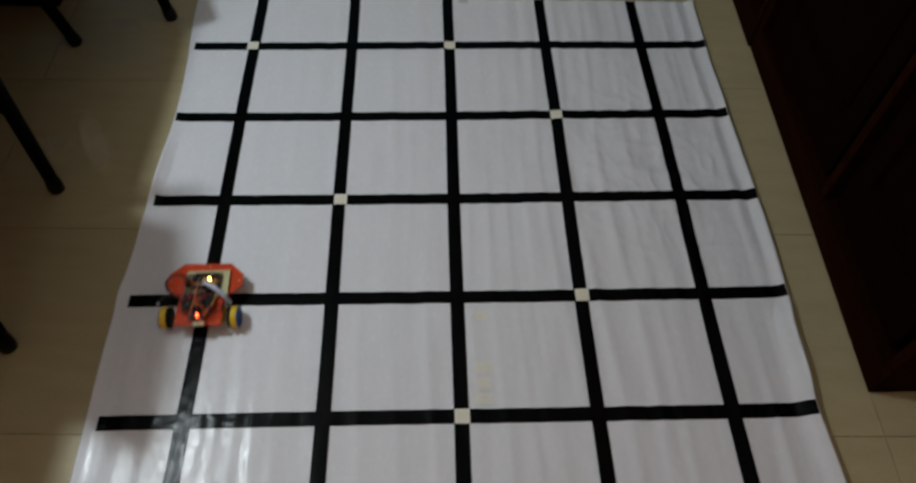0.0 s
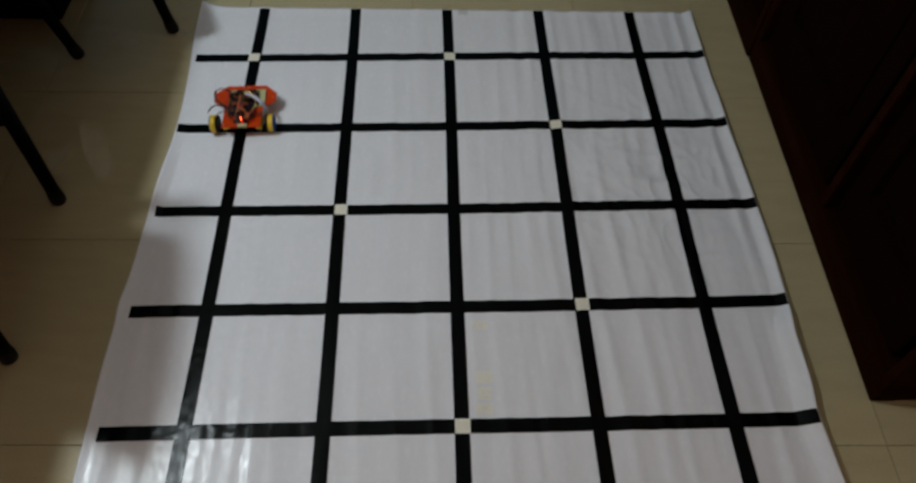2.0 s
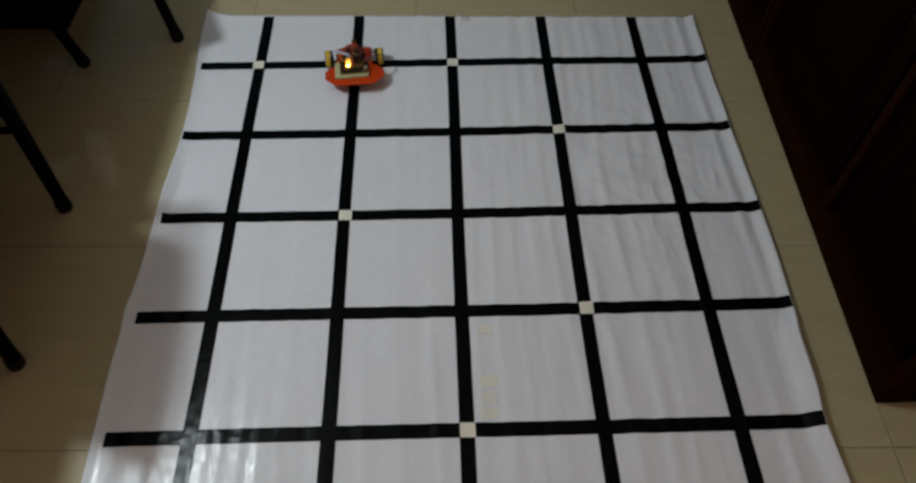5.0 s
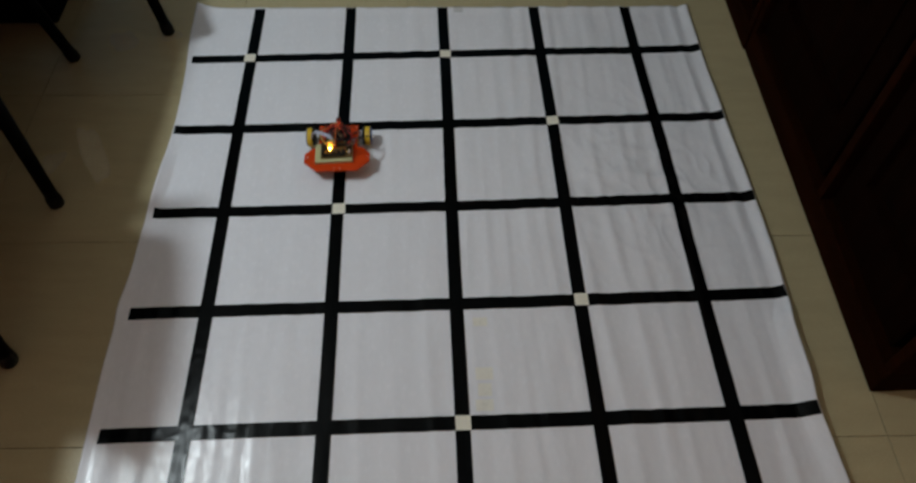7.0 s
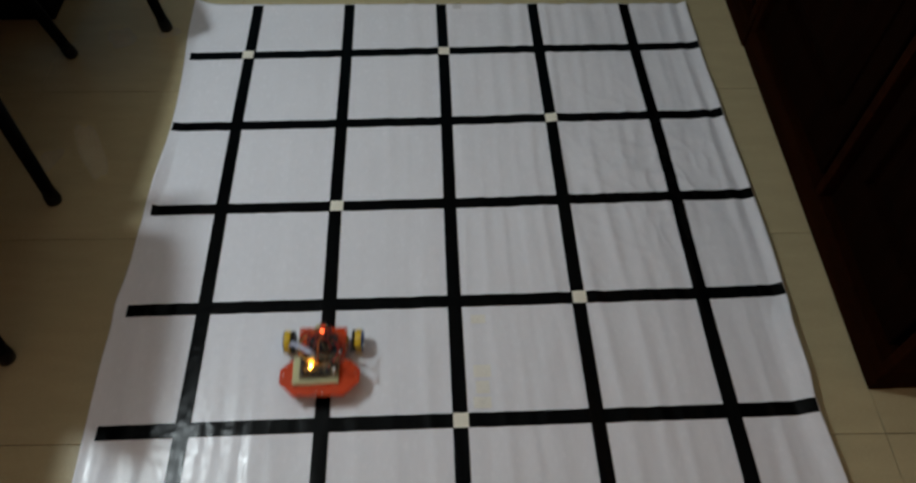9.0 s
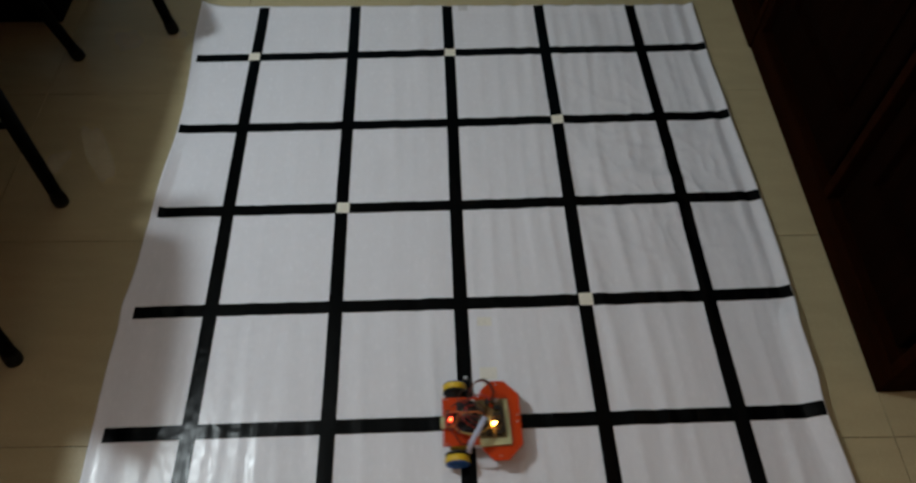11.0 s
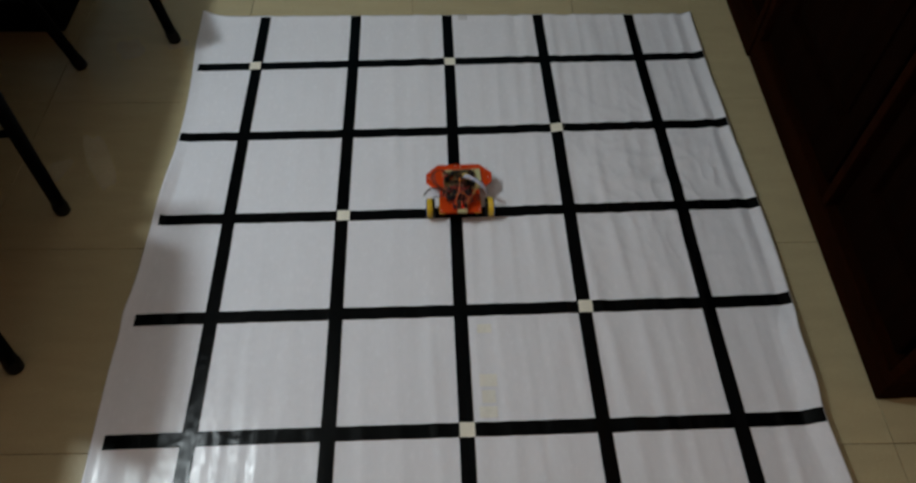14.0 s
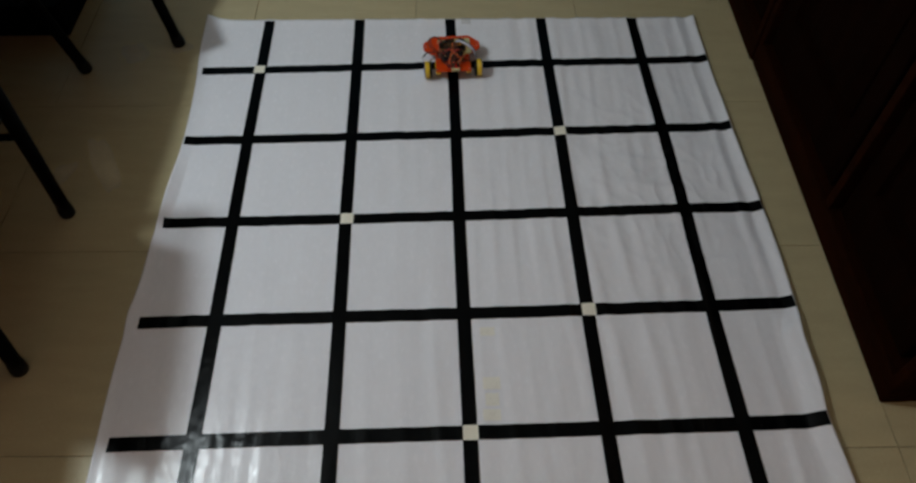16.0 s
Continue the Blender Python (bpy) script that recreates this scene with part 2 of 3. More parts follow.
def mat_left(y):
    return -0.900 + 0.008 * left_curl(y) + 0.024 * math.exp(-((y - 1.02) / 0.33) ** 2) - 0.003 * math.sin(9 * y) - 0.006 * math.exp(-((y - 0.36) / 0.05) ** 2)


EDGE_Y = (-0.42, -0.16, -0.08, 0.0, 0.03, 0.08, 0.25, 0.30, 0.50, 0.67, 0.83, 1.00, 1.13, 1.23, 1.36, 1.50, 1.62)
EDGE_X = (0.896, 0.885, 0.881, 0.876, 0.877, 0.884, 0.885, 0.897, 0.904, 0.906, 0.900, 0.896, 0.899, 0.897, 0.900, 0.901, 0.905)


def mat_right(y):
    """The slightly wavy right edge, smoothed over a few centimetres."""
    return sum(float(np.interp(y + d, EDGE_Y, EDGE_X)) for d in (-0.02, 0.0, 0.02)) / 3


def mat_top(x):
    return 1.606 - 0.026 * (x + 0.2) + 0.026 * math.exp(-((x + 0.9) / 0.05) ** 2)


def relief(x, y):
    """Height of the vinyl over the floor: long creases along its length, stronger on one side, and curling edges."""
    side = min(max((x + 0.50) / 1.0, 0.32), 1.0)
    drift = 0.035 * noise.noise((x * 1.6, y * 1.3, 3.7))
    u = x + 0.02 * y + drift
    crease = 0.0
    for wave, high, phase in ((0.094, 1.0, 0.0), (0.061, 0.55, 1.9), (0.147, 0.7, 4.0)):
        strength = 0.55 + 0.9 * noise.noise((x * 4 + phase, y * 0.9, 9.1 + phase))
        crease += high * max(strength, 0.0) * (0.5 + 0.5 * math.sin(2 * math.pi * u / wave + phase + 0.8 * math.sin(1.7 * y + phase))) ** 3
    h = 0.0036 * side * crease
    h += 0.0021 * noise.noise((x * 26, y * 5, 1.3)) * (0.35 + side)
    rumple = max(0.0, 1 - abs(x + 0.60) / 0.38) * max(0.0, 1 - abs(y - 0.22) / 0.6)
    h += 0.0005 * noise.noise((x * 18, y * 26, 8.3)) * rumple
    h += 0.0015 * noise.noise((x * 34 + 3 * y, y * 3, 4.4)) * rumple
    far = max(0.0, 1 - abs(x + 0.50) / 0.30) * max(0.0, 1 - abs(y - 0.65) / 0.5)
    h += 0.0016 * far * max(0.0, 1 - 5 * abs(noise.noise((x * 9 + 2 * y, y * 13 - 3 * x, 12.7)))) ** 2
    crush = max(0.0, 1 - abs(x - 0.62) / 0.42) * max(0.0, 1 - abs(y - 0.78) / 0.55)
    h += 0.0048 * crush * max(0.0, 1 - 4 * abs(noise.noise((x * 7 + 3 * y, y * 6 - 2 * x, 21.3)))) ** 2
    h += 0.0032 * crush * max(0.0, 1 - 4 * abs(noise.noise((x * 13 - 4 * y, y * 10 + 3 * x, 27.9)))) ** 2
    bend = 0.05 * noise.noise((x * 5, y * 5, 2.2))
    h += 0.0010 * rumple * max(0.0, 1 - 4 * abs(noise.noise((x * 15 + 4 * y + bend, y * 30 - 9 * x, 6.1)))) ** 2
    h += 0.0030 * noise.noise((x * 9, y * 7, 5.3)) * side * max(0.0, 1 - abs(y - 0.95) / 0.5)
    h += 0.0019 * noise.noise((x * 24, y * 17, 2.9)) * side * max(0.0, 1 - abs(y - 0.75) / 0.7)
    near = min(max((0.32 - y) / 0.06, 0.0), 1.0)
    wide = 0.034 + 0.012 * near
    right = max(0.0, x - (mat_right(y) - wide)) / wide
    h += right * (0.009 + 0.007 * noise.noise((2.0, y * 3, 0.5)) + 0.010 * near)
    left = max(0.0, (mat_left(y) + 0.04) - x) / 0.04
    h += 0.020 * left_curl(y) * max(0.0, (mat_left(y) + 0.032) - x) / 0.032
    h += left * left * (0.003 + 0.006 * abs(noise.noise((7.0, y * 5, 0.5))))
    top = max(0.0, y - (mat_top(x) - 0.05)) / 0.05
    h += top * top * 0.004
    return 0.0024 + max(h, -0.0018)


def sheet(x_of, y_of, nu, nv, lift):
    """A thin surface on the mat's relief over the unit square."""
    bm = bmesh.new()
    grid = []
    for i in range(nu + 1):
        row = []
        for j in range(nv + 1):
            u, v = i / nu, j / nv
            y = y_of(u, v)
            x = x_of(u, y)
            row.append(bm.verts.new((x, y, relief(x, y) + lift)))
        grid.append(row)
    for i in range(nu):
        for j in range(nv):
            bm.faces.new((grid[i][j], grid[i + 1][j], grid[i + 1][j + 1], grid[i][j + 1]))
    return bm


def build_mat():
    bm = sheet(lambda u, y: mat_left(y) + u * (mat_right(y) - mat_left(y)),
               lambda u, v: MAT_Y0 + v * (mat_top(-0.9 + 1.8 * u) - MAT_Y0), 380, 220, 0.0)
    mat = part("line_mat", bm, M_VINYL, None, "", smooth=True)
    solid = mat.modifiers.new("thickness", "SOLIDIFY")
    solid.thickness, solid.offset = 0.0008, -1
    tagged(mat, "creased glossy white vinyl mat with black grid lines on the floor", "mat")
    for c in range(5):
        x0 = (c - 2) * STEP + (0.003 if c == 0 else 0)
        end = mat_top(x0) - (0.010 if c == 0 else 0.004)
        part("grid_line", sheet(lambda u, y: x0 + (u - 0.5) * LINE + 0.0012 * math.sin(5 * y + c),
                                lambda u, v: MAT_Y0 + 0.004 + v * (end - MAT_Y0 - 0.004), 8, 240, 0.0020),
             M_INK, mat, "glossy black line across the mat", smooth=True)
    for r in range(5):
        y0 = r * STEP
        a, b = -0.872, mat_right(y0) - 0.002
        part("grid_line", sheet(lambda u, y: a + u * (b - a), lambda u, v: y0 + (v - 0.5) * LINE + 0.0012 * math.sin(6 * u + r), 380, 8, 0.0013),
             M_INK, mat, "glossy black line across the mat", smooth=True)
    for c, r in ((0, 4), (2, 4), (3, 3), (1, 2), (3, 1), (2, 0)):
        x0, y0, s = (c - 2) * STEP + (0.003 if c else -0.002), r * STEP, 0.0375
        part("marker_square", sheet(lambda u, y: x0 + (u - 0.5) * s, lambda u, v: y0 + (v - 0.5) * s, 10, 10, 0.0026), M_MARK, mat,
             "cream paper square on a crossing", smooth=True)
    for x0, y0, sx, sy in ((0.060, 0.278, 0.038, 0.026), (0.062, 0.129, 0.044, 0.034), (0.061, 0.085, 0.034, 0.034), (0.058, 0.044, 0.044, 0.030)):
        part("tape_scrap", sheet(lambda u, y: x0 + (u - 0.5) * sx, lambda u, v: y0 + (v - 0.5) * sy, 10, 10, 0.0013), M_TAPE, mat,
             "faint yellowed scrap of clear tape", smooth=True)
    part("smudge", sheet(lambda u, y: 0.058 + (u - 0.5) * 0.034, lambda u, v: 1.585 + (v - 0.5) * 0.03, 10, 10, 0.0024), M_STAIN, mat,
         "small grey smudge", smooth=True)
    return mat


# ---- dark wooden cabinets beside the mat ----
def build_cabinet(y0, posts, label, proud=0.0):
    """A panelled unit with a front that looks along -x; its front plane is x = 0 in its own space. posts: from and to of each upright."""
    width, depth, high = posts[-1][1], 0.44, 0.92
    unit = new("cabinet")
    unit.matrix_world = ROOM @ pose(1.027 - proud, y0, 0)
    tagged(unit, label, "cabinet", "dark wooden cabinets")
    part("carcass", box(depth - 0.065, width - 0.004, high - 0.03, (0.065 + (depth - 0.065) / 2, width / 2, (high - 0.03) / 2), 0.003), M_WOOD, unit)
    part("top_board", box(depth + 0.02, width, 0.028, (depth / 2 - 0.01, width / 2, high - 0.014), 0.006), M_WOOD, unit)
    rail = 0.095
    part("bottom_rail", box(0.066, width, rail, (0.0325, width / 2, rail / 2), 0.004), M_WOOD, unit)
    part("top_rail", box(0.066, width, 0.06, (0.0325, width / 2, high - 0.06), 0.004), M_WOOD, unit)
    for a, b in posts:
        part("stile", box(0.066, b - a, high - rail - 0.09, (0.0325, (a + b) / 2, rail + (high - rail - 0.09) / 2), 0.004), M_WOOD, unit)
    for (_, a), (b, _) in zip(posts, posts[1:]):
        a, b, z0, z1 = a + 0.030, b - 0.030, rail + 0.032, high - 0.122

        def loops(steps):
            """A closed shape from one upright rectangle to the next: depth, margin at the sides and top, margin at the foot."""
            bm, rings = bmesh.new(), []
            for x, dy, dz in steps:
                rings.append([bm.verts.new(v) for v in ((x, a + dy, z0 + dz), (x, b - dy, z0 + dz), (x, b - dy, z1 - dy), (x, a + dy, z1 - dy))])
            bm.faces.new(rings[0])
            bm.faces.new(rings[-1])
            for p, q in zip(rings, rings[1:]):
                for i in range(4):
                    bm.faces.new((p[i], p[(i + 1) % 4], q[(i + 1) % 4], q[i]))
            return bm

        # door and panel take the darker, shaded copy of the frame's wood
        door = part("door", loops(((0.066, 0, 0), (0.014, 0, 0), (0.011, 0.003, 0.003), (0.011, 0.072, 0.150), (0.028, 0.080, 0.158), (0.030, 0.090, 0.168))), M_WOOD_SHADED, unit)
        part("raised_panel", loops(((0.0295, 0.096, 0.174), (0.022, 0.098, 0.176), (0.010, 0.135, 0.214), (0.008, 0.140, 0.220))), M_WOOD_SHADED, door)
    return unit


# ---- chairs ----
def build_chair(feet, lean, facing, label, over=0.0, behind=0.0, reach=(0.0, 0.0)):
    """A chair on two visible rear legs; feet and lean in metres, facing the way of the seat."""
    chair = new("chair")
    mid = (Vector((*feet[0], 0)) + Vector((*feet[1], 0))) / 2
    chair.location = mid
    tagged(chair, label, "chair", "black dining chairs")
    f = Vector((*facing, 0)).normalized()
    seat_z, back_z, deep = 0.44, 0.93, 0.40

    def at(i, z):
        return Vector((*feet[i], 0)) - mid + Vector((lean[i][0] * z, lean[i][1] * z, z))

    for i in range(2):
        leg = part("leg", tube([at(i, 0.035), at(i, 0.30), at(i, 0.62), at(i, back_z)], 0.0190, 12, 5, 0.0205), M_CHAIR, chair, smooth=True)
        way = Vector((lean[i][0], lean[i][1], 1)).to_track_quat("Z", "Y").to_matrix().to_4x4()
        flat = Matrix.Translation(at(i, 0))
        part("foot_cap", lathe([(0.018, 0.0), (0.0220, 0.004), (0.0225, 0.024), (0.0205, 0.042), (0.0175, 0.048)], 20, m=flat @ way), M_RUBBER, leg, smooth=True)
    for i in range(2):
        top = at(i, seat_z) + f * deep
        out = (at(i, 0) - at(1 - i, 0)).normalized() * 0.01 + f * 0.02
        foot = Vector((top.x, top.y, 0)) + out
        leg = part("leg", tube([foot + Vector((0, 0, 0.03)), (foot + top) / 2, top], 0.0165, 12, 5, 0.0205), M_CHAIR, chair, smooth=True)
        part("foot_cap", lathe([(0.018, 0.0), (0.0220, 0.004), (0.0225, 0.024), (0.0205, 0.042), (0.0165, 0.048)], 20, m=Matrix.Translation(foot)), M_RUBBER, leg, smooth=True)
        part("stretcher", tube([at(i, 0.35), (at(i, 0.35) + top + Vector((0, 0, -0.09))) / 2, top + Vector((0, 0, -0.09))], 0.010, 10, 4), M_CHAIR, chair, smooth=True)
    across = (at(1, seat_z) - at(0, seat_z)).normalized()
    # seat is out of view; over and behind stretch it to shade the mat
    a, b = at(0, seat_z) - across * over - f * behind, at(1, seat_z) + across * over - f * behind
    c, d = b + f * (deep + 0.03), a + f * (deep + 0.03)
    part("seat", slab([(v.x, v.y) for v in (a, b, c, d)], seat_z - 0.005, seat_z + 0.032, 0.01), M_CHAIR, chair)
    # broad unseen slats curved between the two posts, spaced to soften their shade
    steps, thick = 10, f * 0.016
    for low, high in ((0.470, 0.536), (0.558, 0.624), (0.646, 0.712), (0.734, 0.800), (0.822, 0.925)):
        bm, front, rear = bmesh.new(), [], []
        for k in range(steps + 1):
            u = k / steps
            column = []
            for z in (low, low + 0.006, high - 0.006, high):
                p, q = at(0, z) - across * reach[0], at(1, z) + across * reach[1]
                v = p.lerp(q, u) - f * 0.05 * u * (1 - u)
                if z > 0.9:
                    v.z -= 0.03 * (2 * u - 1) ** 4
                column.append(v)
            edge = (0.5, 1.0, 1.0, 0.5)
            front.append([bm.verts.new(v + thick * e / 2) for v, e in zip(column, edge)])
            rear.append([bm.verts.new(v - thick * e / 2) for v, e in zip(column, edge)])
        for k in range(steps):
            for j in range(3):
                bm.faces.new((front[k][j], front[k + 1][j], front[k + 1][j + 1], front[k][j + 1]))
                bm.faces.new((rear[k][j], rear[k][j + 1], rear[k + 1][j + 1], rear[k + 1][j]))
            for j in (0, 3):
                bm.faces.new((front[k][j], rear[k][j], rear[k + 1][j], front[k + 1][j]))
        for k in (0, steps):
            for j in range(3):
                bm.faces.new((front[k][j], front[k][j + 1], rear[k][j + 1], rear[k][j]))
        part("back_slat", bm, M_CHAIR, chair)
    return chair


# ---- the dining table, out of view, sized to shade the tiles ----
def build_table():
    table = new("dining_table")
    table.matrix_world = ROOM @ pose(-1.625, 0.80, 0)
    tagged(table, "unseen dark wooden dining table that shades the tiles", "table")
    part("tabletop", box(1.00, 2.30, 0.035, (0, 0, 0.735), 0.008), M_CHAIR, table)
    part("apron", box(0.62, 1.90, 0.08, (0, 0, 0.678), 0.004), M_CHAIR, table)
    # added to stop bounce from the west wall reaching the tiles underneath
    part("bounce_panel", box(0.03, 1.80, 0.64, (-0.12, 0, 0.345), 0.004), M_CHAIR, table)
    for y in (-0.25, 0.25):
        leg = part("leg", box(0.10, 0.10, 0.62, (-0.12, y, 0.335), 0.006), M_CHAIR, table)
        part("foot", box(0.30, 0.09, 0.05, (-0.12, y, 0.025), 0.008), M_CHAIR, leg)


def build_dark_block():
    """A low black block on the tiles for the unidentified dark mass behind a chair leg."""
    low_block = new("dark_block")
    low_block.matrix_world = ROOM @ pose(-1.645, 1.69, 0)
    tagged(low_block, "low black block on the tiles under the table", "box")
    part("body", box(0.44, 0.33, 0.10, (0, 0, 0.05), 0.006), M_CHAIR, low_block)
    part("lid", box(0.455, 0.345, 0.028, (0, 0, 0.1145), 0.006), M_CHAIR, low_block)


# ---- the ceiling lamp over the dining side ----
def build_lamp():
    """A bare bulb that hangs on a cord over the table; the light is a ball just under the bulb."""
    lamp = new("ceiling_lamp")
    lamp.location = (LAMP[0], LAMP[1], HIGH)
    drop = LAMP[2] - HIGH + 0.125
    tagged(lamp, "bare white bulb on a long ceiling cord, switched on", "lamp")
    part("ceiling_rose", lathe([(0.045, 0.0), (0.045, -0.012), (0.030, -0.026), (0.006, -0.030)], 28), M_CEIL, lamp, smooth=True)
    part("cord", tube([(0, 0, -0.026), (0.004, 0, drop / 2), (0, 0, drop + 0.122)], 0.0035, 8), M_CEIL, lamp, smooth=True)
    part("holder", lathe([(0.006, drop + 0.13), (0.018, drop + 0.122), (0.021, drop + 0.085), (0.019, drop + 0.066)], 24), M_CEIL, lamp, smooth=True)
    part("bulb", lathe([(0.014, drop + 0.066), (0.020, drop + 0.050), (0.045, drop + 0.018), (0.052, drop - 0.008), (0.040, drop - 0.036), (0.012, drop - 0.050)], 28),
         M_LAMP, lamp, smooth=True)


# ---- the line-following robot ----
WHEEL_R = 0.0285


def build_robot():
    """Origin under the middle of the wheel axle, forward along +y."""
    robot = new("robot_car")
    tagged(robot, "small two-wheeled robot on an orange-red acrylic chassis with loose wires", "robot")
    zc = 0.041
    outline = [(-0.060, -0.031), (0.060, -0.031), (0.058, 0.058), (0.074, 0.062), (0.098, 0.085), (0.098, 0.119), (0.062, 0.154),
               (-0.062, 0.154), (-0.098, 0.119), (-0.098, 0.085), (-0.074, 0.062), (-0.058, 0.058)]
    plate = part("chassis_plate", slab(outline, zc, zc + 0.004, 0.0006), M_ORANGE, robot, "orange-red acrylic plate")
    for x, y in ((-0.088, 0.1), (0.088, 0.1), (0.006, 0.146), (-0.010, 0.147), (-0.055, -0.022), (0.055, -0.022)):
        part("screw", lathe([(0.0022, 0.0), (0.0022, 0.0010), (0.0014, 0.0016)], 10, m=Matrix.Translation((x, y, zc + 0.004))), M_STEEL, plate, "steel screw head")
    wheels = []
    for s in (-1, 1):
        motor = part("gear_motor", box(0.019, 0.048, 0.022, (s * 0.052, 0.008, 0.0285), 0.003), M_YELLOW, robot, "yellow geared motor under the plate")
        part("motor_can", lathe([(0.0098, 0), (0.0098, 0.028), (0.006, 0.030)], 16, m=Matrix.Translation((s * 0.052, 0.031, 0.0285)) @ pose(0, 0, 0, -90)), M_STEEL, motor, smooth=True)
        wheel = new("wheel")
        wheel.parent = robot
        wheel.location = (s * 0.086, 0, WHEEL_R)
        side = pose(0, 0, 0, 0, 90 * s)
        part("tyre", lathe([(0.0230, -0.0050), (0.0272, -0.0050), (WHEEL_R, -0.0035), (WHEEL_R, 0.0095), (0.0280, 0.0108), (0.0255, 0.0110)], 36, m=side), M_YELLOW, wheel, "yellow band round the wheel", smooth=True)
        part("rubber_edge", lathe([(0.020, -0.0125), (0.0268, -0.0125), (0.0280, -0.0105), (0.0280, -0.0052), (0.020, -0.0052)], 36, m=side), M_RUBBER, wheel, "shiny black inner edge", smooth=True)
        disc = part("rim", lathe([(0.0225, -0.002), (0.0250, 0.0112), (0.0277, 0.0114), (0.0272, 0.0134), (0.0225, 0.0132), (0.0210, 0.0112), (0.0075, 0.0112), (0.0060, 0.0150), (0.001, 0.0150)], 32, m=side), M_BLUE, wheel, "dark blue wheel disc", smooth=True)
        for k in range(6):
            part("spoke", box(0.003, 0.014, 0.0035, (0, 0.0140, 0.0118), 0.0006, turn=None), M_BLUE, disc, m=side @ pose(0, 0, 0, 0, 0, 60 * k))
        wheels.append(wheel)
    caster = part("caster_housing", lathe([(0.014, zc), (0.014, zc - 0.018), (0.011, zc - 0.026), (0.009, zc - 0.029)], 20, m=Matrix.Translation((0, 0.108, 0))), M_BLACK, robot, smooth=True)
    part("caster_ball", lathe([(0.0002, 0.0), (0.006, 0.0015), (0.0085, 0.005), (0.0098, 0.010), (0.0085, 0.015), (0.003, 0.018)], 18, m=Matrix.Translation((0, 0.108, 0.0))), M_STEEL, caster, "steel ball", smooth=True)
    part("sensor_bar", box(0.07, 0.016, 0.010, (0, 0.138, zc - 0.006), 0.001), M_BLACK, robot, "dark line sensor bar")
    # the cream board with the controller on it
    tilt = pose(0.009, 0.089, zc + 0.0087, 0, 0, 2)
    board = part("perfboard", box(0.112, 0.074, 0.009, (0, 0, 0), 0.001), M_CREAM, robot, "cream prototyping board", tilt)
    part("controller", box(0.094, 0.062, 0.004, (-0.008, -0.005, 0.0075), 0.0006), M_OLIVE, board, "dark circuit board")
    for x, y, sx, sy, sz in ((-0.002, 0.004, 0.034, 0.010, 0.006), (0.028, -0.012, 0.014, 0.014, 0.007), (-0.030, 0.010, 0.010, 0.016, 0.009),
                             (0.0, -0.019, 0.070, 0.005, 0.009), (0.0, 0.0195, 0.060, 0.005, 0.009), (0.030, 0.008, 0.010, 0.012, 0.010), (0.018, -0.031, 0.030, 0.006, 0.007)):
        part("chip", box(sx, sy, sz, (x, y, 0.0095 + sz / 2), 0.0006), M_BLACK, board)
    # added block: hides the amber LED from the rear, ochre for its glow
    part("amber_shield", box(0.017, 0.006, 0.037, (0.0070, -0.0130, 0.0235), 0.0008), M_WIRE["yellow"], board, "added ochre shield behind the amber light")
    for x in (-0.012, 0.004, 0.018):
        part("capacitor", lathe([(0.004, 0.009), (0.004, 0.019), (0.003, 0.020)], 12, m=Matrix.Translation((x, 0.012, 0))), M_BLACK, board, smooth=True)
    part("buzzer", lathe([(0.0085, 0.004), (0.0085, 0.028), (0.0060, 0.0300)], 18, m=Matrix.Translation((-0.044, -0.009, 0))), M_BLACK, board, "tall black component", smooth=True)
    part("knob", lathe([(0.0050, 0.004), (0.0050, 0.021), (0.0035, 0.0225)], 14, m=Matrix.Translation((-0.047, 0.010, 0))), M_STEEL, board, "small grey metal can", smooth=True)
    part("amber_led", lathe([(0.0034, 0.0), (0.0041, 0.001), (0.0041, 0.006), (0.0030, 0.0090), (0.0004, 0.0100)], 14,
                            m=Matrix.Translation((0.0095, -0.003, 0.0175)) @ pose(0, 0, 0, -25)), M_LED_Y, board, "glowing amber light", smooth=True)
    # middle: blue board with headers; rear: driver board with heat sink
    mid = part("motor_shield", box(0.076, 0.048, 0.0035, (-0.002, 0.033, zc + 0.020), 0.0005), M_PCB, robot, "blue circuit board", pose(0, -0.007, 0))
    for x, y, sx, sy, sz in ((-0.002, 0.050, 0.050, 0.005, 0.010), (-0.002, 0.014, 0.050, 0.005, 0.010), (0.010, 0.030, 0.016, 0.010, 0.006), (-0.033, 0.036, 0.009, 0.022, 0.012), (0.030, 0.036, 0.008, 0.024, 0.010)):
        part("header", box(sx, sy, sz, (x, y, zc + 0.022 + sz / 2), 0.0005), M_BLACK, mid)
    for x in (-0.024, 0.020):
        for y in (0.013, 0.051):
            part("spacer", lathe([(0.0028, zc + 0.004), (0.0028, zc + 0.0185)], 8, m=Matrix.Translation((x, y, 0))), M_STEEL, mid)
    part("coil", lathe([(0.0115, zc + 0.022), (0.0115, zc + 0.032), (0.0085, zc + 0.0345), (0.0015, zc + 0.0345)], 22, m=Matrix.Translation((-0.014, 0.031, 0))), M_BLACK, mid, "dark round coil", smooth=True)
    part("coil_ring", lathe([(0.0116, zc + 0.0265), (0.0130, zc + 0.0265), (0.0130, zc + 0.0295), (0.0116, zc + 0.0295)], 22, m=Matrix.Translation((-0.014, 0.031, 0))), M_CREAM, mid, "pale band round the coil", smooth=True)
